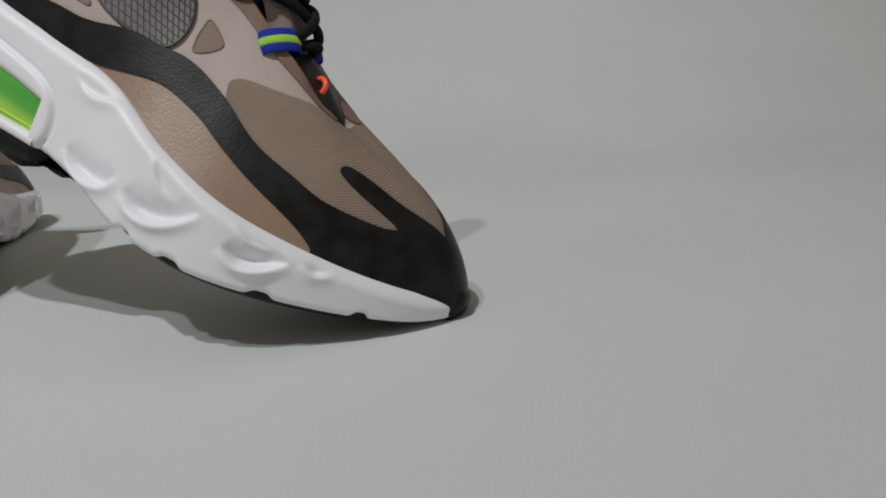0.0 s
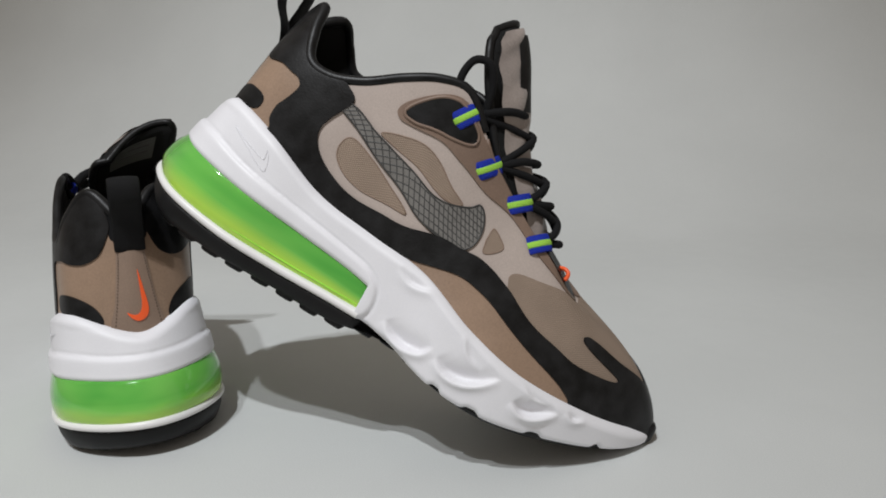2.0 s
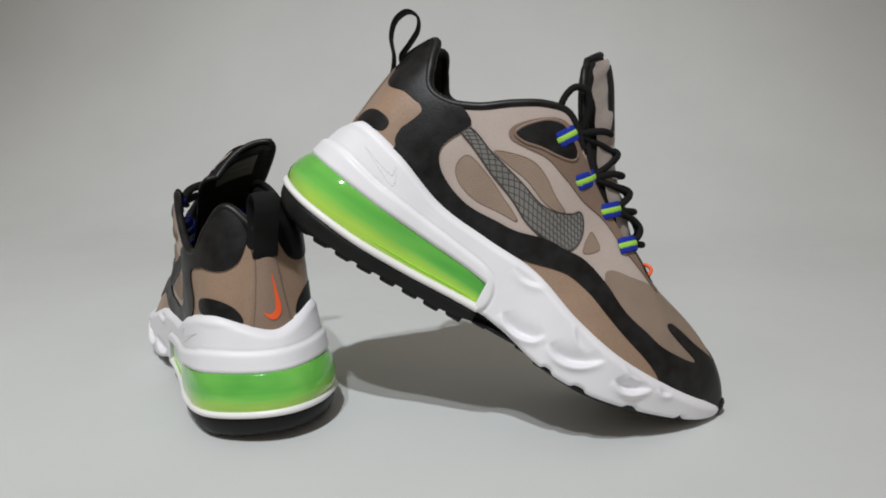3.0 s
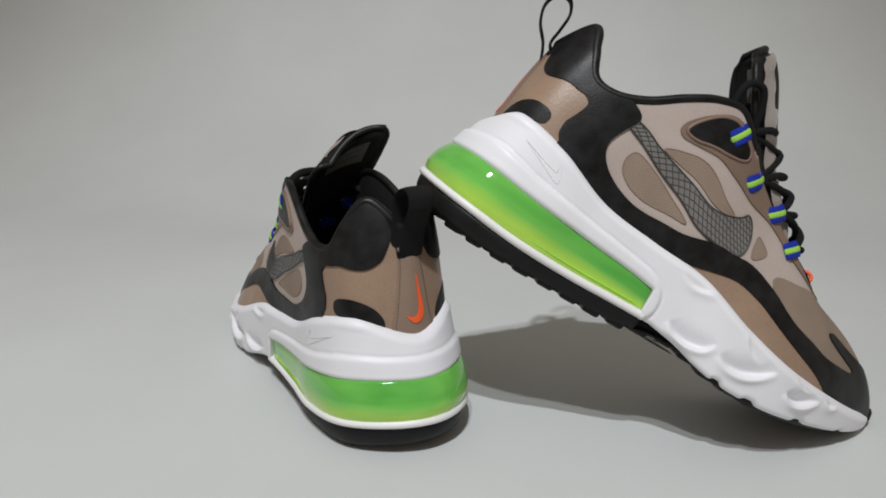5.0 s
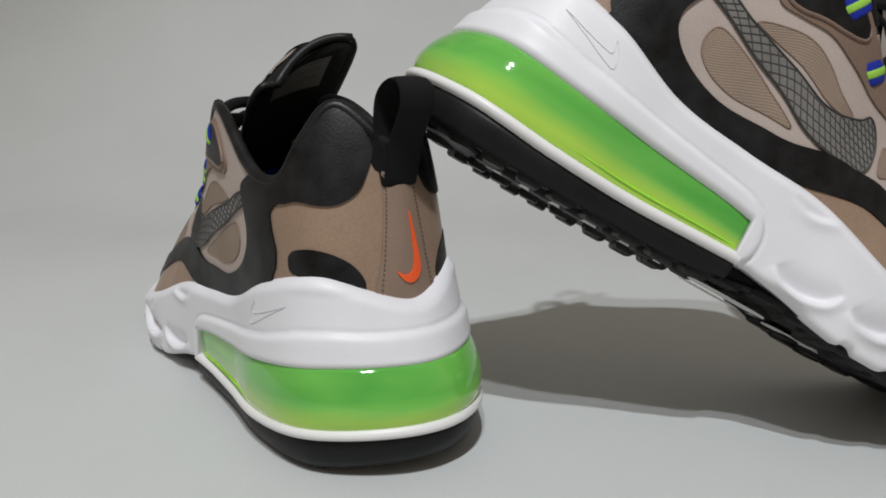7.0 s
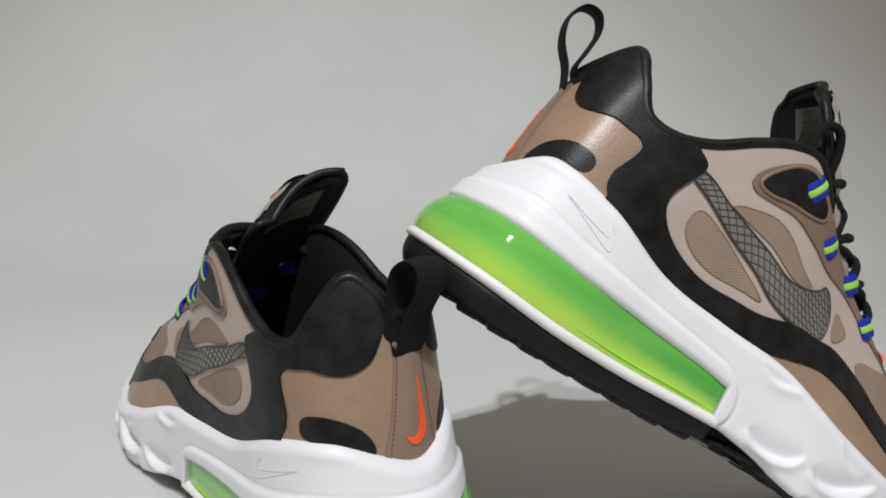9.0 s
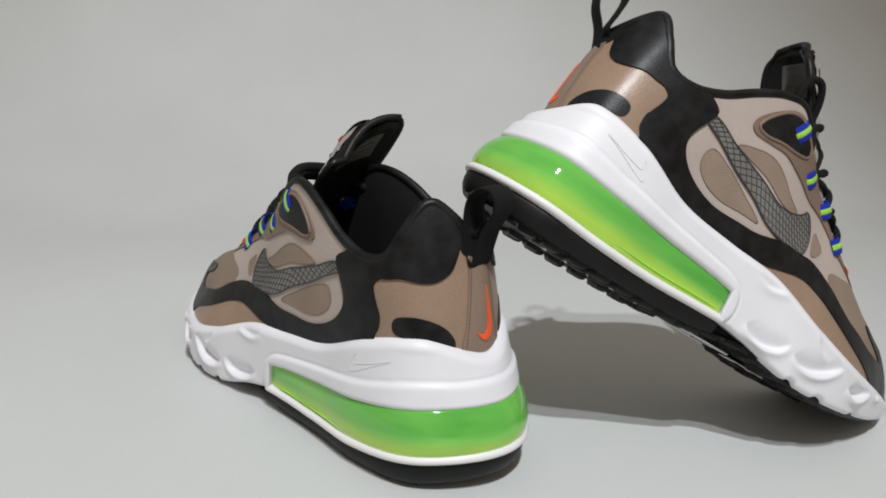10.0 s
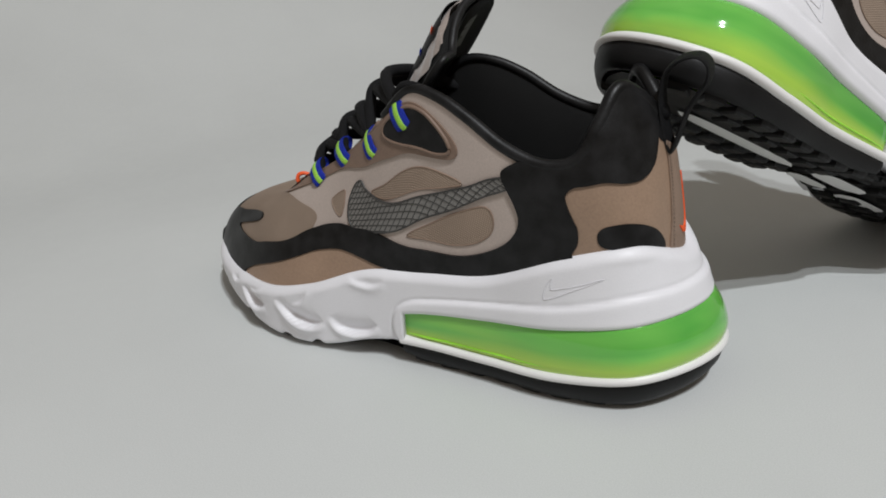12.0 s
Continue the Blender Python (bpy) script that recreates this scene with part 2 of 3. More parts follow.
# ---------------------------------------------------------------- shape of one left shoe (x to the toe, y to the outer side, z up)
def ring(table):
    """Closed smooth curve through the rows of a table; u runs 0..1 from the toe, round the outer side, the heel and the inner side."""
    tab = np.array(table, float)
    n = len(tab)

    def at(u):
        s = (np.asarray(u, float) % 1.0) * n
        i = np.floor(s).astype(int)
        f = (s - i)[..., None]
        a, b, c, d = tab[(i - 1) % n], tab[i % n], tab[(i + 1) % n], tab[(i + 2) % n]
        return b + 0.5 * f * (c - a + f * (2 * a - 5 * b + 4 * c - d + f * (3 * (b - c) + d - a)))
    return at


def both(rows):
    """Mirrors rows 1..9 of a half table (toe to heel) onto the inner side."""
    return [tuple(r) for r in rows] + [(r[0], -r[1], *r[2:]) for r in rows[-2:0:-1]]


OUT_L = [(0.309, -0.015), (0.295, 0.0080), (0.264, 0.0310), (0.225, 0.0480), (0.190, 0.0510), (0.155, 0.047), (0.120, 0.045), (0.085, 0.0455), (0.048, 0.047), (0.013, 0.037), (-0.003, 0.0)]
OUT_M = [(0.013, -0.0325), (0.048, -0.0385), (0.085, -0.0365), (0.120, -0.0355), (0.155, -0.0350), (0.190, -0.0395), (0.225, -0.0450), (0.268, -0.051), (0.301, -0.040)]
outline = ring(OUT_L + OUT_M)
# heights round the shoe, one value for each of the twenty stations (toe .. heel), inner side alike
def height(half):
    return ring([(h,) for h in half] + [(h,) for h in half[9:0:-1]])


foam_top = height([0.0325, 0.0300, 0.0295, 0.0322, 0.040, 0.052, 0.0555, 0.060, 0.0745, 0.081, 0.070])
foam_low = height([0.026, 0.020, 0.0135, 0.0065, 0.0045, 0.0120, 0.0125, 0.0100, 0.0100, 0.0100, 0.0100])
air_top = height([0.028, 0.028, 0.028, 0.028, 0.028, 0.028, 0.0335, 0.0370, 0.0410, 0.0460, 0.0465])
air_low = height([0.018, 0.018, 0.018, 0.018, 0.018, 0.0175, 0.0170, 0.0162, 0.0175, 0.0218, 0.0245])
tread_low = height([0.020, 0.014, 0.006, 0.0005, 0.0010, 0.0060, 0.0005, 0.0, 0.0, 0.0015, 0.005])
TOP = [(0.227, 0.0, 0.075), (0.2255, 0.0045, 0.0765), (0.222, 0.0075, 0.079), (0.218, 0.010, 0.082), (0.212, 0.012, 0.086), (0.205, 0.0135, 0.090), (0.197, 0.015, 0.094), (0.188, 0.0165, 0.099), (0.178, 0.018, 0.105),
       (0.1675, 0.0205, 0.112), (0.156, 0.024, 0.120), (0.143, 0.028, 0.1325), (0.127, 0.031, 0.1455), (0.111, 0.034, 0.1435), (0.094, 0.0365, 0.1345), (0.076, 0.038, 0.1225), (0.058, 0.0385, 0.116), (0.043, 0.036, 0.1185),
       (0.0345, 0.030, 0.134), (0.0275, 0.0175, 0.1475), (0.0125, 0.0, 0.131)]
INNER = both(TOP)
for k, lift in ((29, 0.001), (28, 0.002), (27, 0.004), (26, 0.006), (25, 0.007), (24, 0.007), (23, 0.005), (22, 0.002)):
    INNER[k] = (*INNER[k][:2], INNER[k][2] + lift)
top_line = ring(INNER)
BEND = [0.74, 0.42, 0.24, 0.06, -0.04, -0.04, 0.16, 0.26, 0.30, 0.32, 0.40]
bend = ring([(b,) for b in BEND] + [(b,) for b in BEND[9:3:-1]] + [(0.14,), (0.50,), (0.70,)])
INSET = 0.0045


def inset(u, d):
    """Points of the outline moved inwards by d."""
    p = outline(u)
    t = outline(np.asarray(u) + 1e-3) - outline(np.asarray(u) - 1e-3)
    n = np.stack([t[..., 1], -t[..., 0]], -1)
    n /= np.linalg.norm(n, axis=-1, keepdims=True) + 1e-12
    return p - n * np.asarray(d)[..., None]


# how far the sole flares out behind: by height, and round the heel
FLARE_Z = (0.000, 0.004, 0.012, 0.020, 0.030, 0.040, 0.050, 0.058, 0.066, 0.074)
FLARE_D = (0.0125, 0.0145, 0.0170, 0.0182, 0.0165, 0.0128, 0.0085, 0.0060, 0.0030, 0.0)
flare_round = height([0, 0, 0, 0, 0, 0.0, 0.05, 0.12, 0.25, 0.52, 1.0])


def flared(u, d, z):
    """A ring of the sole: the outline, flared out behind, moved inwards by d, at height z."""
    out = np.interp(z, FLARE_Z, FLARE_D) * np.clip(flare_round(u)[..., 0], 0, 1)
    return np.concatenate([inset(u, d - out), np.asarray(z)[..., None]], -1)


def skin(u, v):
    """The upper: v 0 at the foam, 1 at the collar and throat."""
    u, v = np.asarray(u, float), np.asarray(v, float)
    near_toe = np.exp(-((((u + 0.52) % 1.0) - 0.5) / 0.05) ** 2)
    lo = np.concatenate([inset(u, INSET - 0.0050 * near_toe), foam_top(u) - 0.006], -1)
    hi = top_line(u)
    k = bend(u)[..., 0]
    flat = (1 - k) * v + k * (1 - np.cos(v * np.pi / 2))
    rise = (1 - k) * v + k * np.sin(v * np.pi / 2)
    xy = lo[..., :2] + (hi - lo)[..., :2] * flat[..., None]
    z = lo[..., 2] + (hi - lo)[..., 2] * rise
    return np.concatenate([xy, z[..., None]], -1)


def skin_normal(u, v):
    e = 2e-3
    a = skin(u + e, v) - skin(u - e, v)
    b = skin(u, np.minimum(v + e, 1)) - skin(u, np.maximum(v - e, 0))
    n = np.cross(a, b)
    n = n / (np.linalg.norm(n, axis=-1, keepdims=True) + 1e-12)
    return n

# ---------------------------------------------------------------- outlines of the pieces, in (u, v) on the outer half of the upper
BAND_UP = [(0, 0.392), (0.01, 0.442), (0.03, 0.507), (0.049, 0.575), (0.068, 0.604), (0.079, 0.585), (0.082, 0.54), (0.073, 0.494), (0.058, 0.44), (0.047, 0.392), (0.048, 0.368), (0.058, 0.352),
           (0.076, 0.347), (0.101, 0.347), (0.119, 0.387), (0.137, 0.419), (0.151, 0.454), (0.17, 0.509), (0.187, 0.524), (0.201, 0.521), (0.217, 0.49), (0.235, 0.414), (0.253, 0.349)]
BAND_BACK = [(0.281, 0.212), (0.302, 0.166), (0.328, 0.152), (0.350, 0.187), (0.365, 0.247), (0.374, 0.335), (0.377, 0.43), (0.3755, 0.53), (0.372, 0.63), (0.3695, 0.71), (0.371, 0.78), (0.379, 0.885), (0.387, 0.975),
             (0.400, 0.985), (0.42, 0.985), (0.44, 0.985), (0.458, 0.985), (0.472, 0.985), (0.483, 0.975), (0.4875, 0.88), (0.4865, 0.75), (0.4795, 0.54), (0.472, 0.458), (0.462, 0.445)]
BAND_LOW = [(0.449, 0.515), (0.436, 0.635), (0.426, 0.705), (0.418, 0.735), (0.4115, 0.675), (0.411, 0.56), (0.413, 0.42), (0.4145, 0.33), (0.413, 0.2), (0.409, 0.13), (0.405, 0.02), (0.36, 0.01),
           (0.32, 0.01), (0.287, 0.01), (0.278, 0.045), (0.262, 0.09), (0.25, 0.143), (0.229, 0.256), (0.217, 0.303), (0.204, 0.328), (0.19, 0.336), (0.175, 0.32), (0.148, 0.268), (0.121, 0.186),
           (0.108, 0.105), (0.102, 0.02), (0.05, 0.01)]
BAND = BAND_UP + BAND_BACK + BAND_LOW
MUDGUARD = [(0.09, 0.005), (0.098, 0.16), (0.12, 0.22), (0.15, 0.305), (0.175, 0.35), (0.19, 0.365), (0.207, 0.355), (0.222, 0.32), (0.24, 0.24), (0.26, 0.15), (0.285, 0.06), (0.292, 0.005),
           (0.2, 0.002)]
VAMP = [(0, 0.943), (0.066, 0.896), (0.1, 0.838), (0.13, 0.77), (0.155, 0.713), (0.17, 0.663), (0.178, 0.608), (0.178, 0.558), (0.172, 0.478), (0.15, 0.408), (0.118, 0.348), (0.098, 0.308),
           (0.06, 0.308), (0.02, 0.328)]
LENS = [(0.354, 0.45), (0.3585, 0.375), (0.354, 0.285), (0.340, 0.222), (0.319, 0.203), (0.287, 0.25), (0.3085, 0.30), (0.333, 0.382)]
UPPER_LENS = [(0.338, 0.54), (0.319, 0.572), (0.298, 0.59), (0.283, 0.602), (0.270, 0.598), (0.254, 0.612), (0.269, 0.513), (0.291, 0.475), (0.316, 0.481)]
TRIANGLE = [(0.214, 0.735), (0.197, 0.715), (0.201, 0.645), (0.214, 0.548), (0.217, 0.60), (0.217, 0.66)]
CHECK = [(0.372, 0.632), (0.3705, 0.715), (0.343, 0.543), (0.312, 0.450), (0.287, 0.443), (0.269, 0.495), (0.255, 0.59), (0.246, 0.665), (0.2400, 0.732), (0.2320, 0.722), (0.2258, 0.640), (0.2265, 0.52), (0.2345, 0.412), (0.251, 0.345), (0.270, 0.303), (0.292, 0.309), (0.332, 0.403)]
PAD = [(0.332, 0.706), (0.330, 0.775), (0.318, 0.865), (0.304, 0.905), (0.288, 0.93), (0.276, 0.94), (0.275, 0.869), (0.293, 0.725), (0.312, 0.672), (0.324, 0.672)]
EYESTAY = [(0.332, 0.66), (0.320, 0.642), (0.305, 0.648), (0.283, 0.71), (0.26, 0.778), (0.237, 0.828), (0.205, 0.905), (0.168, 0.92), (0.12, 0.905), (0.08, 0.885), (0.05, 0.90), (0.035, 0.95), (0.05, 0.985), (0.10, 0.99),
           (0.15, 0.99), (0.20, 0.99), (0.25, 0.985), (0.285, 0.965), (0.315, 0.90), (0.334, 0.80), (0.338, 0.72)]
OVAL = [(0.4255, 0.238), (0.430, 0.288), (0.441, 0.263), (0.461, 0.195), (0.471, 0.146), (0.475, 0.083), (0.470, 0.032), (0.453, 0.030), (0.429, 0.125)]
HEEL = [(0.398, 0.005), (0.398, 0.30), (0.396, 0.65), (0.41, 0.80), (0.44, 0.72), (0.46, 0.56), (0.473, 0.60), (0.485, 0.78), (0.4885, 0.84)]
MARK = [(0.5028, 0.527), (0.5044, 0.445), (0.5062, 0.348), (0.5084, 0.227), (0.507, 0.169), (0.501, 0.150), (0.4955, 0.160), (0.4915, 0.194), (0.4965, 0.190), (0.5013, 0.208), (0.5036, 0.261), (0.5034, 0.367)]
EMBLEM = [(0.0535, 0.0595), (0.0545, 0.0535), (0.050, 0.0545), (0.040, 0.0595), (0.027, 0.0660), (0.038, 0.0620), (0.048, 0.0590), (0.0512, 0.0590), (0.0505, 0.0640)]

STEP = 0.281      # where the air unit begins along the outer side


def rear(u):
    """1 behind the front of the air unit, 0 ahead of it."""
    return ((u > STEP) & (u < 1 - STEP)).astype(float)


# hooked creases of the forefoot foam: a line (x, z) with a hollow above it and a raised lip below, and the depth
CREASES = [([(0.143, 0.0480), (0.151, 0.0445), (0.160, 0.0455), (0.168, 0.0500)], 0.0012), ([(0.150, 0.0205), (0.156, 0.0155), (0.165, 0.0138), (0.174, 0.0160), (0.179, 0.0225)], 0.0029),
           ([(0.183, 0.0185), (0.190, 0.0145), (0.199, 0.0145), (0.208, 0.0185), (0.217, 0.0265)], 0.0034), ([(0.228, 0.0190), (0.235, 0.0155), (0.243, 0.0175), (0.252, 0.0240)], 0.0031),
           ([(0.256, 0.0265), (0.261, 0.0240), (0.267, 0.0270)], 0.0013), ([(0.191, 0.0370), (0.197, 0.0290), (0.206, 0.0250)], 0.0009), ([(0.229, 0.0310), (0.236, 0.0260), (0.245, 0.0255)], 0.0008)]
CREASES = [(smooth_line(line, 40), depth) for line, depth in CREASES]


def relief(x, z):
    out = np.zeros(np.shape(x))
    for line, depth in CREASES:
        p = np.stack([x, z], -1)[..., None, :] - line
        d2 = (p ** 2).sum(-1)
        k = np.argmin(d2, -1)
        d = np.sqrt(d2.min(-1))
        t = np.gradient(line, axis=0)[k]
        q = np.take_along_axis(p, k[..., None, None].repeat(2, -1), -2)[..., 0, :]
        sd = d * np.sign(t[..., 0] * q[..., 1] - t[..., 1] * q[..., 0])
        taper = np.sin(np.pi * (k + 0.5) / len(line)) ** 1.0
        out = out + 1.35 * depth * taper * np.where(sd < 0, 0.75 * np.exp(-(d / 0.0035) ** 2), -np.exp(-(d / 0.0066) ** 2)) * np.tanh(d / 0.0008)
    return out


LIP = smooth_line([(-0.03, 0.057), (0.0, 0.0595), (0.016, 0.0600), (0.043, 0.0535), (0.080, 0.0475), (0.112, 0.0430), (0.128, 0.0400), (0.137, 0.0345), (0.1405, 0.0270), (0.1405, 0.0190), (0.1375, 0.0130)], 40)


def lip_step(x, z):
    """The crease round the foam lip over the air unit: a dent on the line, a swelling inside it."""
    p = np.stack([x, z], -1)[..., None, :] - LIP
    k = np.argmin((p ** 2).sum(-1), -1)
    d = np.sqrt((p ** 2).sum(-1).min(-1))
    t = np.gradient(LIP, axis=0)[k]
    q = np.take_along_axis(p, k[..., None, None].repeat(2, -1), -2)[..., 0, :]
    inner = np.sign(t[..., 0] * -q[..., 1] + t[..., 1] * q[..., 0])
    sd = d * inner
    return -0.0009 * np.exp(-(d / 0.0009) ** 2) + 0.0020 / (1 + np.exp(-np.clip((sd - 0.0006) / 0.0007, -40, 40)))


def ring_wall(us, d, z):
    return flared(us, np.broadcast_to(np.asarray(d, float), us.shape), np.broadcast_to(np.asarray(z, float), us.shape))


def build_midsole(shoe):
    us = np.concatenate([np.linspace(0, STEP - 0.0004, 240), np.linspace(STEP + 0.0004, 1 - STEP - 0.0004, 260), np.linspace(1 - STEP + 0.0004, 1, 240)[:-1]])
    hi = foam_top(us)[:, 0]
    back = rear(us) > 0
    over = air_top(us)[:, 0]
    xs = outline(us)[:, 0]
    notch = sum(np.exp(-((xs - c) / w) ** 4) for c, w in ((0.190, 0.0035), (0.212, 0.0045), (0.247, 0.0040), (0.281, 0.0025)))
    low = 0.6 * np.clip((xs - 0.142) / 0.030, 0, 1)
    front = (1 - low) * foam_low(us)[:, 0] + low * (tread_low(us)[:, 0] + 0.0010) + 0.0022 * np.clip(notch, 0, 1)
    front = np.minimum(front, foam_low(us)[:, 0] + 0.0010)
    lo = np.where(back, over - 0.0004, front)
    over = np.where(back, over, np.maximum(np.minimum(over, hi - 0.008), lo + 0.4 * (hi - lo)))
    x = outline(us)[:, 0]
    cols = []
    for t in np.concatenate([[-2, -1], np.linspace(0, 1, 52), [2, 3]]):
        tt = min(max(t, 0), 1)
        z = lo + (over - lo) * min(tt / 0.4, 1) + (hi - over) * max(tt - 0.4, 0) / 0.6
        down, up = hi - z, z - lo
        d = 0.0004 + 0.0042 * np.clip((0.0055 - down) / 0.0055, 0, 1) ** 2.2 + 0.0020 * np.clip((0.003 - up) / 0.003, 0, 1) ** 2
        fade = np.clip(up / 0.003, 0, 1) * np.clip(down / 0.005, 0, 1)
        d = d - relief(x, z) * fade * np.clip((0.295 - x) / 0.02, 0, 1)
        d = d - lip_step(x, z) * np.clip((0.150 - x) / 0.004, 0, 1) * np.clip(down / 0.003, 0, 1)
        if t == -1:
            d = d + 0.004
        if t == -2:
            d = d + 0.016
        if t == 2:
            d, z = d + 0.0022, z - 0.0006
        if t == 3:
            d, z = d + 0.0045, z - 0.010
        cols.append(ring_wall(us, d, z))
    mid = loft("midsole", np.stack(cols, 1), "foam", shoe, "sculpted white foam midsole", closed=True)
    for flip in (1, -1):
        pts = []
        for x, z in smooth_line(EMBLEM, 5, True) + (0, 0.0022):
            u = np.interp(-x, [-outline(s)[0] for s in np.linspace(0.3, 0.49, 200)], np.linspace(0.3, 0.49, 200))
            u = u if flip > 0 else 1 - u
            p = ring_wall(np.array([u]), 0.0002 - lip_step(np.array([x]), np.array([z])), np.array([z]))[0]
            pts.append((p[0], p[1], z))
        tube("emblem", pts, 0.00015, "foam", mid, "raised plain curved mark in the foam", closed=True, sides=6)
    return mid


def build_air(shoe):
    us = np.linspace(STEP - 0.001, 1 - STEP + 0.001, 190)
    hi, lo = air_top(us)[:, 0], air_low(us)[:, 0]
    near = np.minimum(us - us[0], us[-1] - us) / 0.02
    puff = np.clip(near, 0, 1) ** 0.5
    cols, inner = [], []
    for t in np.linspace(0, 1, 15):
        bulge = (0.0020 + 0.0028 * np.clip((us - 0.36) / 0.1, 0, 1) * np.clip((0.64 - us) / 0.1, 0, 1)) * math.sin(math.pi * (0.08 + 0.84 * t)) ** 0.6
        cols.append(ring_wall(us, 0.0026 - bulge * puff - 0.0006, lo + (hi - lo) * (t * 1.04 - 0.02)))
        inner.append(ring_wall(us, 0.0026 - bulge * puff + 0.006 + 0.009 * math.sin(math.pi * t), lo + (hi - lo) * t))
    cols.insert(0, ring_wall(us, np.full(len(us), 0.010), lo))
    cols.append(ring_wall(us, np.full(len(us), 0.010), hi))
    air = loft("air_unit", np.stack(cols, 1), "air", shoe, "glossy translucent lime green air cushion")
    loft("inner_shell", np.stack(inner, 1), "core", air, "lime inner wall of the cushion")
    # thin moulding line low on the cushion
    seam = ring_wall(us, 0.0026 - 0.0024 * puff, lo + (hi - lo) * 0.14)
    tube("mould_seam", seam, 0.0004, "core", air, sides=6)
    return air


def build_rand(shoe):
    us = np.linspace(STEP - 0.004, 1 - STEP + 0.004, 190)
    lo = air_low(us)[:, 0]
    cols = []
    for a in np.linspace(-0.5, 0.5, 9) * np.pi:
        cols.append(ring_wall(us, 0.0030 - 0.0042 * math.cos(a) ** 0.7 - 0.0006, lo - 0.0022 + 0.0026 * np.full(len(us), math.sin(a))))
    cols.insert(0, ring_wall(us, np.full(len(us), 0.012), lo - 0.0048))
    cols.append(ring_wall(us, np.full(len(us), 0.012), lo + 0.0004))
    return loft("rand", np.stack(cols, 1), "rand", shoe, "thin white rubber rim under the cushion")


def build_outsole(shoe):
    us = np.concatenate([np.linspace(0, STEP - 0.005, 110), np.linspace(STEP - 0.003, 1 - STEP + 0.003, 160), np.linspace(1 - STEP + 0.005, 1, 110)[:-1]])
    back = ((us > STEP - 0.004) & (us < 1 - STEP + 0.004)).astype(float)
    hi = np.where(back > 0, air_low(us)[:, 0] - 0.0044, foam_low(us)[:, 0] + 0.0006)
    lo = tread_low(us)[:, 0] + 0.0008 + 0.0020 * back
    hi = np.maximum(hi, lo + 0.0012)
    ring_in = np.where(back > 0, 0.0008, 0.0046 + 0.006 * np.clip((0.20 - outline(us)[:, 0]) / 0.04, 0, 1))
    cols = [ring_wall(us, ring_in + 0.006, hi)]
    for t in np.linspace(1, 0, 6):
        cols.append(ring_wall(us, ring_in - 0.0008 * math.sin(t * math.pi) + 0.0012 * (1 - t) ** 2, lo + (hi - lo) * t))
    cols.append(ring_wall(us, ring_in + 0.0045, lo + 0.0002))
    sole = loft("outsole", np.stack(cols, 1), "rubber", shoe, "black rubber outsole with tread lugs", closed=True)
    s = np.linspace(0.004, 0.496, 90)
    rows = []
    for f in np.linspace(0, 1, 9):
        a, b = ring_wall(s, 0.005, 0.0)[:, :2], ring_wall(1 - s, 0.005, 0.0)[:, :2]
        rows.append(np.concatenate([a + (b - a) * f, tread_low(s) + 0.0026 + 0.0006 * math.sin(f * math.pi)], -1))
    loft("sole_plate", np.stack(rows, 0), "rubber", sole)
    # lugs along both edges and two inner rows
    for row, (depth, size) in enumerate(((0.0094, 1.25), (0.0250, 1.2))):
        for edge in (0, 1):
            for k in range(19 if row == 0 else 14):
                u = 0.075 + k * 0.0218 if row == 0 else 0.13 + k * 0.0235
                if abs(u - STEP) < 0.006:
                    continue
                uu = np.array([u if edge == 0 else 1 - u])
                deep = depth if u > STEP else depth + 0.006
                c = ring_wall(uu, deep, 0.0)[0, :2]
                t = ring_wall(uu + 0.002, deep, 0.0)[0, :2] - ring_wall(uu - 0.002, deep, 0.0)[0, :2]
                t /= np.linalg.norm(t)
                n = np.array([t[1], -t[0]])
                zt = float(tread_low(uu)[0, 0])
                verts, w, l = [], 0.0046 * size, 0.0041 * size
                for f, z in ((1.12, zt + 0.0042), (1.0, zt + 0.0009), (0.82, zt)):
                    for sx, sy in ((-1, -1), (-0.45, -1.12), (0.45, -1.12), (1, -1), (1, 1), (0.45, 1.1), (-0.45, 1.1), (-1, 1)):
                        p = c + t * sx * l * f + n * sy * w * f
                        verts.append((p[0], p[1], z))
                faces = [(i * 8 + j, i * 8 + (j + 1) % 8, i * 8 + 8 + (j + 1) % 8, i * 8 + 8 + j) for i in (0, 1) for j in range(8)] + [tuple(range(16, 24))]
                mesh_object("lug", verts, faces, "rubber", sole, smooth=False)
    # white foam showing through slots along the middle of the tread
    for x0, x1, y0, w in ((0.030, 0.122, 0.002, 0.0068), (0.132, 0.172, 0.012, 0.0085), (0.136, 0.168, -0.010, 0.006), (0.180, 0.218, -0.006, 0.009)):
        xs = np.linspace(x0, x1, 16)
        half = w * np.sqrt(np.clip(1 - ((xs - (x0 + x1) / 2) / ((x1 - x0) / 2)) ** 4, 0, 1)) + 0.0003
        rows = [[(x, y0 + h * f, 0.0021 + 0.0004 * abs(f)) for f in (-1, -0.5, 0, 0.5, 1)] for x, h in zip(xs, half)]
        loft("foam_slot", rows, "rand", sole, "white foam slot in the tread")
    return sole


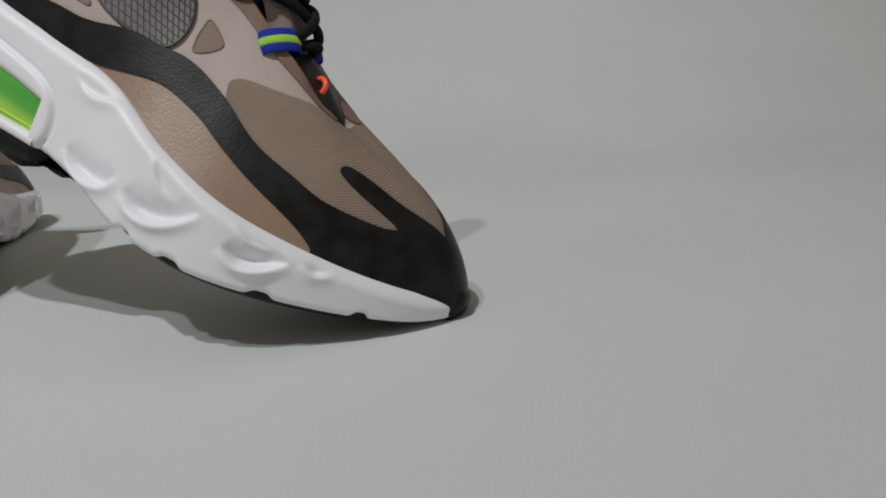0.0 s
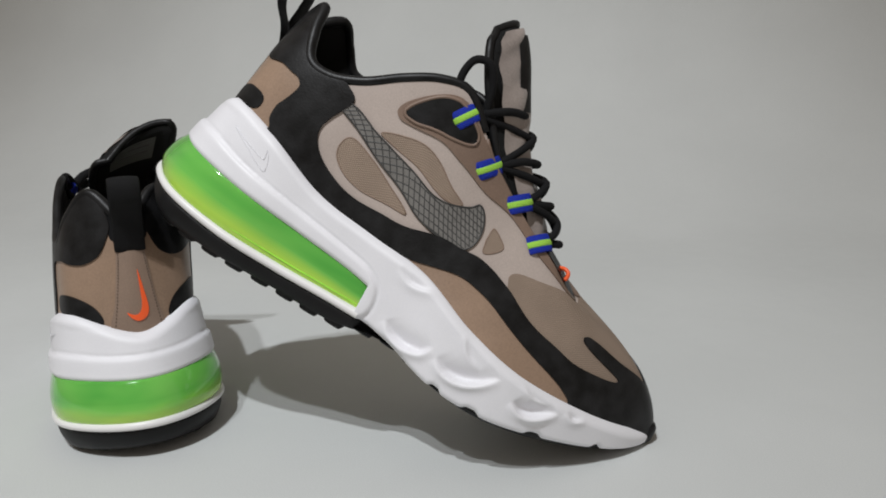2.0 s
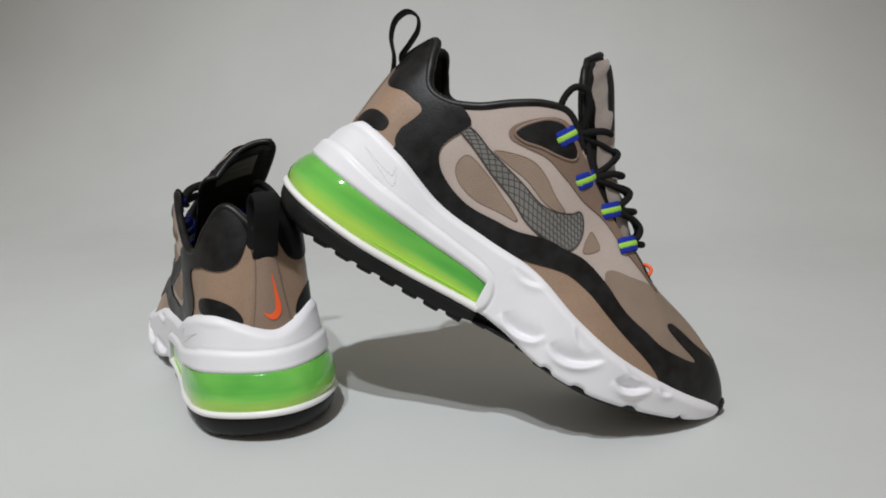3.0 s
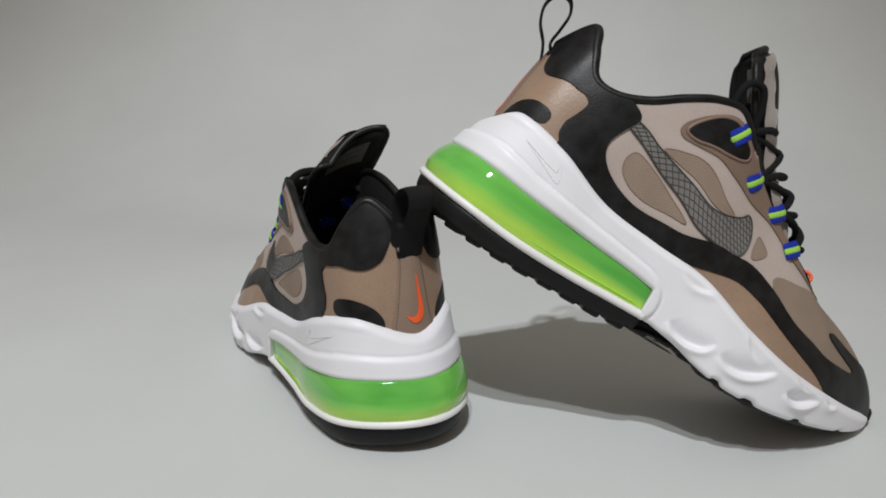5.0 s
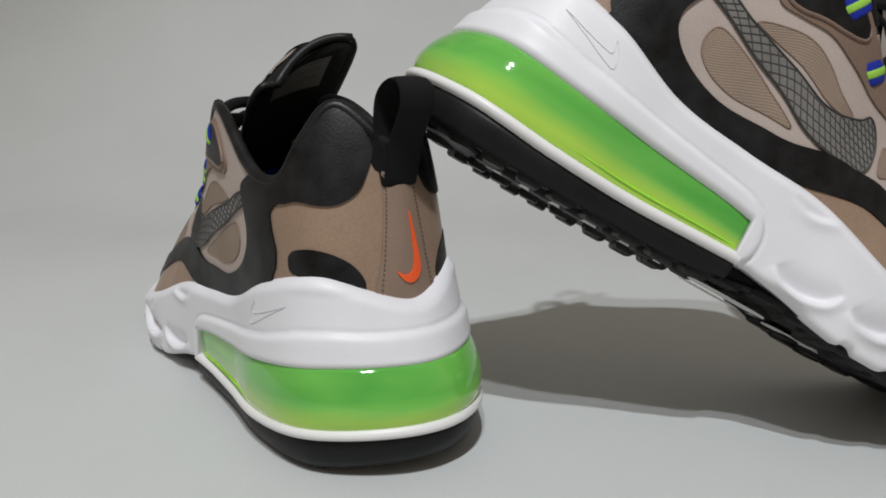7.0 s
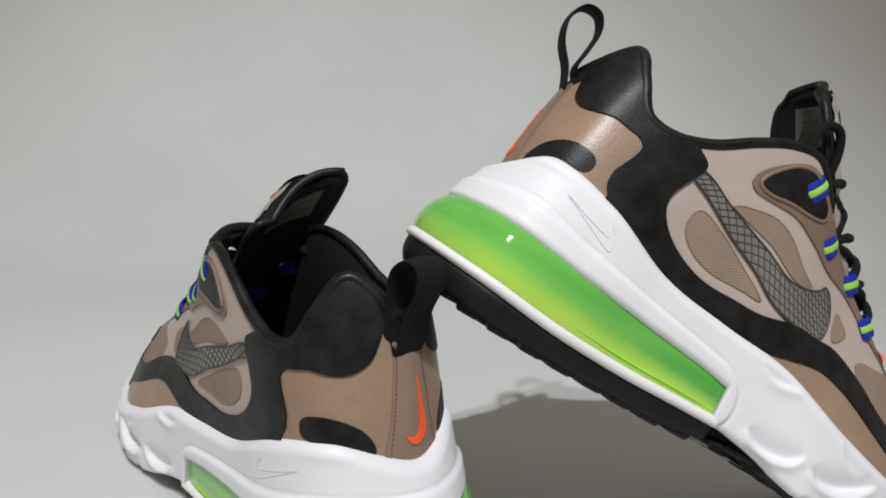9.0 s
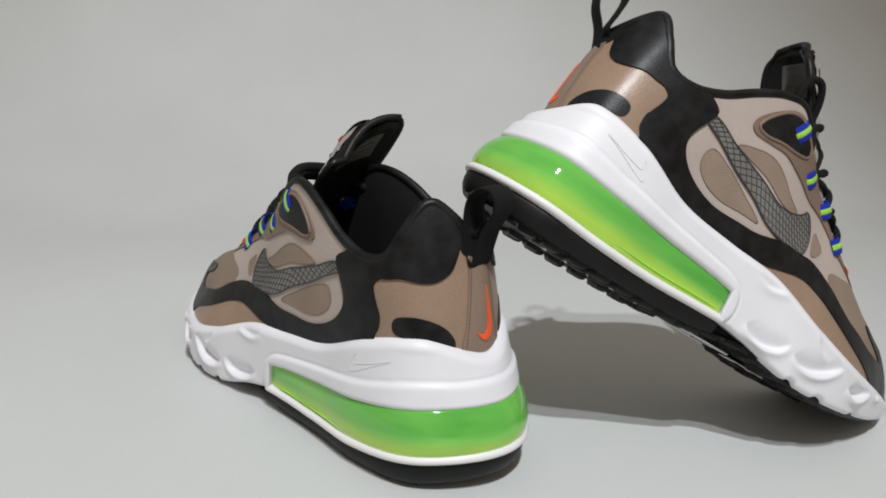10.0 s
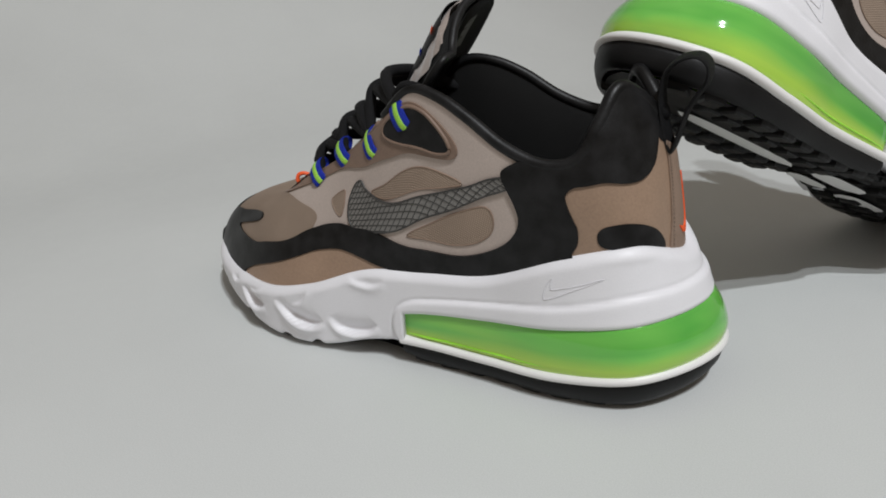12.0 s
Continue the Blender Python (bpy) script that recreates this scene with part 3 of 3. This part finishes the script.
def build_toe_bumper(shoe):
    us = np.linspace(-0.055, 0.016, 50)
    ease = np.clip(np.minimum(us - us[0], us[-1] - us) / 0.012, 0, 1) ** 0.5
    lo, hi = tread_low(us)[:, 0] + 0.0012, foam_top(us)[:, 0] + 0.0035
    cols = []
    for t, d in ((0, 0.005), (0.04, 0.0012), (0.3, -0.0010), (0.6, -0.0012), (0.85, -0.0004), (0.96, 0.0010), (1.0, 0.0045)):
        cols.append(ring_wall(us, d + 0.0020 * (1 - ease), lo + (hi - lo) * (0.45 + (t - 0.45) * (0.6 + 0.4 * ease))))
    return loft("toe_bumper", np.stack(cols, 1), "rubber", shoe, "black rubber toe bumper")


def build_upper(shoe):
    us, vs = np.linspace(0, 1, 181)[:-1], np.linspace(0, 1, 30)
    uu, vv = np.meshgrid(us, vs, indexing="ij")
    upper = loft("upper", skin(uu, vv), "taupe", shoe, "pale taupe synthetic upper", closed=True)
    vv2 = np.linspace(0.0, 1, 24)
    uu, vv2 = np.meshgrid(us, vv2, indexing="ij")
    thick = 0.0015 + 0.0045 * np.clip((uu - 0.27) / 0.05, 0, 1) * np.clip((0.73 - uu) / 0.05, 0, 1) * np.sin(np.clip(vv2, 0.02, 0.98) * np.pi) ** 0.5
    loft("lining", on_skin(uu, vv2, -thick), "black_cloth", upper, "padded black lining", closed=True)
    s = np.linspace(0.002, 0.498, 60)
    rows = []
    for f in np.linspace(0, 1, 7):
        a, b = inset(s, np.full(60, 0.009)), inset(1 - s, np.full(60, 0.009))
        rows.append(np.concatenate([a + (b - a) * f, foam_top(s) * 0.45 + 0.020], -1))
    loft("footbed", np.stack(rows, 0), "black_cloth", upper, "black insole")
    u = np.linspace(0.272, 0.728, 150)
    fat = 0.0023 + 0.0009 * np.sin((u - 0.272) / 0.456 * np.pi)
    tube("collar", on_skin(u, np.full(150, 1.0), -0.0014) + (0, 0, 0.0004), fat, "black", upper, "soft black collar binding", sides=12)
    u = np.linspace(-0.268, 0.268, 120)
    tube("throat_edge", on_skin(u, np.full(120, 0.995), 0.0002), 0.0010, "eyestay", upper, sides=8)
    # pieces that run across the middle line
    whole = BAND + [(-a, b) for a, b in BAND[:0:-1]]
    panel("overlay", whole, 0.0014, "black", upper, "black suede overlay from the toe cap to the heel", n=8, cell=0.0030)
    panel("vamp", VAMP + [(-a, b) for a, b in VAMP[:0:-1]], 0.0004, "mesh", upper, "brown mesh cloth vamp")
    panel("heel_panel", HEEL + [(1 - a, b) for a, b in HEEL[::-1]], 0.0004, "tan", upper, "smooth tan leather heel panel")
    half = [(0.4795, 0.01), (0.484, 0.22), (0.487, 0.41), (0.489, 0.57), (0.4898, 0.70), (0.4925, 0.735)]
    strip = panel("heel_strip", half + [(0.5, 0.742)] + [(1 - a, b) for a, b in half[::-1]] + [(0.5, 0.003)], 0.0011, "tan_matt", upper, "stitched tan heel strip")
    panel("heel_tab", [(0.486, 0.72), (0.486, 0.97), (0.49, 0.985), (0.51, 0.985), (0.514, 0.97), (0.514, 0.72), (0.51, 0.70), (0.5, 0.695), (0.49, 0.70)], 0.0007, "webbing", upper, "black tab over the heel strip")
    panel("heel_mark", MARK, 0.0017, "orange", strip, "bright orange plain curved mark", cell=0.002)
    dashes = []
    for edge in (0, 1):
        for v in np.arange(0.05, 0.71, 0.024):
            u0 = np.interp(v, [0.01, 0.22, 0.41, 0.57, 0.74], [0.4814, 0.4857, 0.4887, 0.4906, 0.4914])
            ends = on_skin(np.array([u0, u0, u0]) if edge == 0 else 1 - np.array([u0, u0, u0]), np.array([v, v + 0.0075, v + 0.015]), np.array([0.0010, 0.00155, 0.0010]))
            side = np.array([0, 0.00028, 0])
            dashes.append((np.concatenate([ends - side, ends + side]), [(0, 1, 4, 3), (1, 2, 5, 4)]))
    merge_sheets("stitching", dashes, "thread", strip, "dark stitching", kind="stuff")
    for flip in (False, True):
        m = mirror_u if flip else (lambda line: line)
        panel("mudguard", m(MUDGUARD), 0.0005, "tan", upper, "tan leather side panel")
        for name, line in (("mesh_window", LENS), ("mesh_window", UPPER_LENS), ("mesh_window", TRIANGLE)):
            win = panel(name, m(line), 0.0003, "mesh", upper, "brown mesh window", cell=0.003)
            e = smooth_line(m(line), 6, True)
            tube("window_edge", on_skin(e[:, 0], e[:, 1], 0.0002), 0.00038, "tan_matt", win, closed=True, sides=6)
        panel("eyestay", m(EYESTAY), 0.0010, "eyestay", upper, "dark tan leather lace stay", cell=0.003)
        pad = panel("pad", m(PAD), 0.0016, "black", upper, "padded black insert", cell=0.003)
        e = smooth_line(m(PAD), 6, True)
        tube("pad_edge", on_skin(e[:, 0], e[:, 1], 0.0010), 0.0010, "eyestay", pad, closed=True, sides=8)
        oval = panel("heel_oval", m(OVAL), 0.0009, "black", upper, "black oval insert", cell=0.003)
        build_check(upper, m, flip)
    return upper


def build_check(upper, m, flip):
    """The curved side mark: smoke film under a net of scale-shaped cells, with a dark double edge."""
    mark = panel("side_mark", m(CHECK), 0.0009, "check", upper, "smoke grey curved mark with a net of scales", cell=0.003)
    e = smooth_line(m(CHECK), 6, True)
    tube("mark_edge", on_skin(e[:, 0], e[:, 1], 0.0009), 0.00048, "line", mark, closed=True, sides=6)
    q = smooth_line(CHECK, 6, True) * (ULEN, VLEN)
    mid = (q.min(0) + q.max(0)) / 2
    axis = radians(17)
    c, s = math.cos(axis), math.sin(axis)
    strips = []
    cell = 0.0062
    for lean in (1, -1):
        for k in range(-22, 23):
            run, line = [], []
            for a in np.arange(-0.075, 0.075, 0.0011):
                b = lean * 0.62 * a + k * cell * 0.62
                p = mid + (a * c - b * s, a * s + b * c)
                ok = False
                for (x0, y0), (x1, y1) in zip(q, np.roll(q, -1, 0)):
                    if (y0 > p[1]) != (y1 > p[1]) and p[0] < (x1 - x0) * (p[1] - y0) / (y1 - y0) + x0:
                        ok = not ok
                if ok:
                    line.append(p / (ULEN, VLEN))
                elif line:
                    run.append(line)
                    line = []
            if line:
                run.append(line)
            for line in run:
                if len(line) < 3:
                    continue
                w = np.array(line)
                if flip:
                    w = w * (-1, 1) + (1, 0)
                p = on_skin(w[:, 0], w[:, 1], 0.00125)
                t = np.gradient(p, axis=0)
                n = skin_normal(w[:, 0], w[:, 1])
                side = np.cross(t, n)
                side /= np.linalg.norm(side, axis=1, keepdims=True) + 1e-12
                lo = on_skin(w[:, 0], w[:, 1], 0.0008)
                v = np.concatenate([lo - side * 0.00036, p, lo + side * 0.00036])
                z = len(w)
                strips.append((v, [(i, i + 1, z + i + 1, z + i) for i in range(z - 1)] + [(z + i, z + i + 1, 2 * z + i + 1, 2 * z + i) for i in range(z - 1)]))
    merge_sheets("scale_net", strips, "line", mark, "dark net of scale outlines", kind="stuff")


TONGUE = smooth_line([(0.224, 0.066, 0.007), (0.207, 0.088, 0.012), (0.192, 0.105, 0.015), (0.176, 0.122, 0.018), (0.162, 0.140, 0.021), (0.150, 0.160, 0.0245), (0.140, 0.177, 0.0258), (0.1315, 0.188, 0.0240), (0.1250, 0.1930, 0.0190)], 5)
LEAN_T = [0.0, 0.0]      # sideways shift and slant of the tongue's top


def tongue_point(i, f, off):
    x, z, w = TONGUE[i]
    g = i / (len(TONGUE) - 1)
    w = w + 0.002 * g ** 4 if LEAN_T[1] > 0.005 else w * (1 - 0.30 * g ** 4)
    t = np.gradient(TONGUE[:, :2], axis=0)[i]
    t = t / np.linalg.norm(t)
    n = np.array([-t[1], t[0]]) * (-1 if -t[1] < 0 else 1)
    n = n if n[1] > 0 or n[0] > 0 else -n
    bent = LEAN_T[1] > 0.005
    fall = (0.010 if bent else 0.017) * f * f * (w / 0.024)
    grow = (i / (len(TONGUE) - 1)) ** 1.1
    return np.array([x + n[0] * (off - fall) + ((0.002 * f - 0.004) * grow - 0.009 * math.sin(math.pi * g)) * bent, f * w + LEAN_T[0] * grow, z + n[1] * (off - fall) - LEAN_T[1] * f * grow - 0.016 * grow * bent])


def build_tongue(shoe):
    n = len(TONGUE)
    fs = np.linspace(-1, 1, 15)
    rows = []
    for i in range(n):
        thick = 0.005 + 0.004 * i / n
        if i > n - 3:
            thick *= 0.55
        front = [tongue_point(i, f, 0.0) for f in fs]
        back = [tongue_point(i, f, -thick * (1 - 0.6 * f * f)) for f in fs[::-1]]
        rows.append(front + back + [front[0]])
    tongue = loft("tongue", rows, "black_cloth", shoe, "tall padded tongue with a black lining", cap=True)
    face = [[tongue_point(i, f, 0.0016 + 0.0014 * math.sin(i * 0.9 + f * 4) * math.sin(f * 5 + i * 0.35)) for f in np.linspace(-0.88, 0.88, 25)] for i in range(n - 3)]
    loft("tongue_face", face, "satin", tongue, "satin grey taupe tongue face")
    edge = [tongue_point(i, -1, -0.001) for i in range(n)] + [tongue_point(n - 1, f, -0.001) for f in np.linspace(-0.8, 0.8, 9)] + [tongue_point(i, 1, -0.001) for i in reversed(range(n))]
    tube("tongue_binding", edge, 0.0024, "black", tongue, "black tongue binding", up=(0.3, 0.01, 1))
    thick = 0.0036 if LEAN_T[1] > 0.005 else 0.0016
    pull = [[tongue_point(i, f, 0.0012 + thick * math.cos(f / 0.47 * math.pi / 2) ** 0.5) for f in np.linspace(-0.46, 0.46, 13)] for i in range(n - 18, n - 5)]
    loft("tongue_patch", pull, "black", tongue, "padded black strip down the tongue face")
    for i, material in ((n - 10, "orange"), (n - 14, "blue")) if LEAN_T[1] > 0.005 else ():
        dot = [[tongue_point(i, f, 0.0052 - 0.003 * f) + (0, 0, h) for f in np.linspace(0.18, 0.34, 5)] for h in (-0.0012, 0.0012)]
        loft("printed_dot", dot, material, tongue, f"small {material} print on the strip")

    def inside(i, f, lift):
        return tongue_point(i, f, -(0.005 + 0.004 * i / n) * (1 - 0.6 * f * f) - lift)

    size = [[inside(i, f, 0.0004) for f in np.linspace(-0.55, 0.55, 9)] for i in range(n - 14, n - 6)]
    label = loft("size_label", size, "label", tongue, "grey printed label with unreadable lines")
    for r in range(3):
        a = n - 12 + 2 * r
        bar = [[inside(a, f, 0.0007) + (0, 0, h) for f in np.linspace(-0.4, 0.3 - 0.15 * r, 7)] for h in (0, 0.0010)]
        loft("print_line", bar, "line", label)
    return tongue


CLIPS = [(0.292, 0.80, (0.1335, 0.0280, 0.1360)), (0.257, 0.76, (0.1565, 0.0205, 0.1180)), (0.212, 0.90, (0.1800, 0.0140, 0.1085)), (0.166, 0.89, (0.2000, 0.0115, 0.0945))]
MIDS = [(0.1555, 0.1500), (0.1750, 0.1305), (0.1930, 0.1140), (0.2080, 0.0980)]
LEADS = (60, 51, 44, 41)


def build_laces(shoe, bent):
    for flip in (1, -1):
        for (u, v, end), lead in zip(CLIPS, LEADS):
            b = np.array(end) * (1, flip, 1)
            if bent and flip < 0:
                b = b + (0.009, 0.004, -0.014)
            want = b - 0.0100 * np.array((math.cos(radians(lead)), -0.42 * flip, math.sin(radians(lead))))
            gu, gv = np.meshgrid(np.linspace(u - 0.06, u + 0.06, 61), np.linspace(0.55, 1, 46), indexing="ij")
            if flip < 0:
                gu = 1 - gu
            k = np.unravel_index(np.argmin(((skin(gu, gv) - want) ** 2).sum(-1)), gu.shape)
            nrm = skin_normal(gu[k][None], gv[k][None])[0]
            a = skin(gu[k][None], gv[k][None])[0] + nrm * 0.0018
            d = b - a
            d /= np.linalg.norm(d)
            path = smooth_line([a - nrm * 0.0015, a + d * 0.003 + nrm * 0.0012, b - d * 0.002 + nrm * 0.0034, b + d * 0.0035 + nrm * 0.0026, b + d * 0.0048 - nrm * 0.0005, b + d * 0.003 - nrm * 0.0030, b - d * 0.003 - nrm * 0.0022], 6)
            t = np.gradient(path, axis=0)
            wide = np.cross(d, nrm)
            up = np.cross(wide, t)
            band = tube("eyelet_loop", path, 0.0050, "blue", shoe, "royal blue webbing lace loop with a lime stripe", sides=14, flat=0.17, up=up)
            up /= np.linalg.norm(up, axis=1, keepdims=True) + 1e-12
            tube("stripe", path[:-8] + up[:-8] * 0.00078, 0.0017, "lime", band, "lime stripe", sides=8, flat=0.22, up=up[:-8])
    ends = [np.array(c[2]) for c in CLIPS]
    fl = np.array((1, -1, 1))
    for i, e in enumerate(ends):
        sag = (0.53, 0.42, 0.34, 0.32)[i]
        mx, mz = MIDS[i] if not bent else (MIDS[i][0] - 0.004 * sag, MIDS[i][1] - 0.004 * sag)
        x = e + (0.001, -0.001, 0.0002)
        pts = smooth_line([x - (0.004, -0.003, 0.002), x, (mx - 0.007, e[1] * 0.62, mz - 0.003), (mx, 0.002, mz), (mx - 0.006, -e[1] * 0.62, mz - 0.003), x * fl, x * fl - (0.004, 0.003, 0.002)], 7)
        tube("lace", pts, 0.0031 if bent else 0.0023, "lace", shoe, "round black lace", sides=9, up=(0.5, 0.02, 0.8))
        if i < 3:
            f = ends[i + 1]
            m2 = MIDS[i + 1] if not bent else (MIDS[i + 1][0] - 0.0015, MIDS[i + 1][1] - 0.0015)
            for s in (1, -1):
                w = np.array((1, s, 1))
                mid = np.array(((mx + m2[0]) / 2, 0.0, (mz + m2[1]) / 2 + 0.0012 * s + 0.0005))
                pts = smooth_line([e * w * fl + (0.001, 0, 0), (e * fl * w) * 0.5 + mid * 0.5 + (0.003, 0, 0.002), mid, f * w * 0.5 + mid * 0.5 + (0.0025, 0, 0.0015), f * w], 7)
                tube("lace", pts, 0.0030 if bent else 0.0022, "lace", shoe, "round black lace", sides=9, up=(0.5, 0.02, 0.8))
    tall = 1.0 if not bent else 0.35
    loop = smooth_line([(0.133, 0.027, 0.132), (0.124, 0.029, 0.137), (0.119, 0.030, 0.138 + 0.012 * tall), (0.121, 0.030, 0.139 + 0.022 * tall), (0.129, 0.0285, 0.139 + 0.024 * tall), (0.135, 0.026, 0.138 + 0.017 * tall), (0.138, 0.0235, 0.138 + 0.005 * tall), (0.140, 0.021, 0.134)], 7)
    tube("lace_loop", loop, 0.0022, "lace", shoe, "black lace loop", sides=9, up=(0.02, 1, 0.02))
    ring_pts = smooth_line([(0.2185, 0.0068, 0.081), (0.2207, 0.0072, 0.0838), (0.2202, 0.0064, 0.0870), (0.2172, 0.005, 0.0880), (0.214, 0.003, 0.0865)], 7)
    tube("orange_loop", ring_pts, 0.0012, "orange", shoe, "small orange cord loop at the lace end", sides=8, up=(0.02, 1, 0.02))
    base = [[(x, f * w, z + 0.001 - abs(f) * 0.002) for f in np.linspace(-1, 1, 7)] for x, z, w in ((0.232, 0.0745, 0.004), (0.226, 0.0795, 0.010), (0.216, 0.0865, 0.0125), (0.205, 0.093, 0.012))]
    loft("lace_guard", base, "black", shoe, "black stitched guard at the throat")


def build_pull_tab(shoe, bent):
    if bent:
        line = [(0.0095, 0.1165), (0.0115, 0.122), (0.0135, 0.130), (0.0148, 0.141), (0.0130, 0.151), (0.0075, 0.1565), (0.0005, 0.1580), (-0.0042, 0.1545), (-0.0045, 0.1480), (-0.0010, 0.1420), (0.0030, 0.1350), (0.0055, 0.1270), (0.0075, 0.1195), (0.0090, 0.1160)]
    else:
        line = [(0.0095, 0.1155), (0.0085, 0.1200), (0.0045, 0.1285), (-0.003, 0.138), (-0.006, 0.149), (-0.002, 0.158), (0.006, 0.1585), (0.0105, 0.151), (0.010, 0.140), (0.009, 0.130), (0.014, 0.124)]
    p = smooth_line([(x, 0.0, z) for x, z in line], 7)
    t = np.gradient(p, axis=0)
    up = np.stack([-t[:, 2], np.zeros(len(t)), t[:, 0]], -1)
    tube("pull_tab", p, 0.0082 if bent else 0.0066, "webbing", shoe, "black webbing pull loop", sides=14, flat=0.14, up=up)


def build_shoe(label, at, side, bent):
    global SIDE
    SIDE = side
    LEAN_T[0], LEAN_T[1] = (-0.020, 0.012) if bent else (-0.003, 0.002)
    shoe = tagged(new("sneaker"), label, "shoe", "pair of sneakers")
    build_midsole(shoe)
    build_air(shoe)
    build_rand(shoe)
    build_outsole(shoe)
    build_toe_bumper(shoe)
    build_upper(shoe)
    build_tongue(shoe)
    build_laces(shoe, bent)
    build_pull_tab(shoe, bent)
    shoe.matrix_world = at
    SIDE = 1.0
    return shoe


# ---------------------------------------------------------------- the place: a paper sweep
def build_sweep():
    """One sheet of paper: flat under the shoes, curving up into a backdrop."""
    ahead, side = np.array((0.76, -0.65)), np.array((0.65, 0.76))
    prof = [(-1.6, 0.0)] + [(a, 0.0) for a in np.linspace(-0.9, 0.55, 16)]
    r = 0.6
    prof += [(0.55 + r * math.sin(a), r - r * math.cos(a)) for a in np.linspace(0.06, math.pi / 2, 24)] + [(0.55 + r, 1.2), (0.55 + r, 2.4)]
    rows = []
    for s in np.linspace(-2.2, 2.2, 23):
        rows.append([(*(ahead * a + side * s), z + 0.0006 * math.sin(s * 3 + a * 2) * min(1, max(0, a - 0.3))) for a, z in prof])
    ob = loft("ground", np.array(rows)[::-1], "paper", None, "seamless pale grey paper sweep curving up behind the shoes")
    return tagged(ob, kind="structure")


build_sweep()
STANDING = Matrix.Identity(4)
LEANING = Matrix(((-0.58957, 0.78888, -0.17344, 0.03662), (-0.64652, -0.58961, -0.48412, -0.03363), (-0.48417, -0.17329, 0.85764, 0.13164), (0, 0, 0, 1)))
build_shoe("brown and black sneaker with lime air sole standing flat on paper", STANDING, 1.0, True)
build_shoe("brown and black sneaker tipped forward, heel propped on the other", LEANING, -1.0, False)
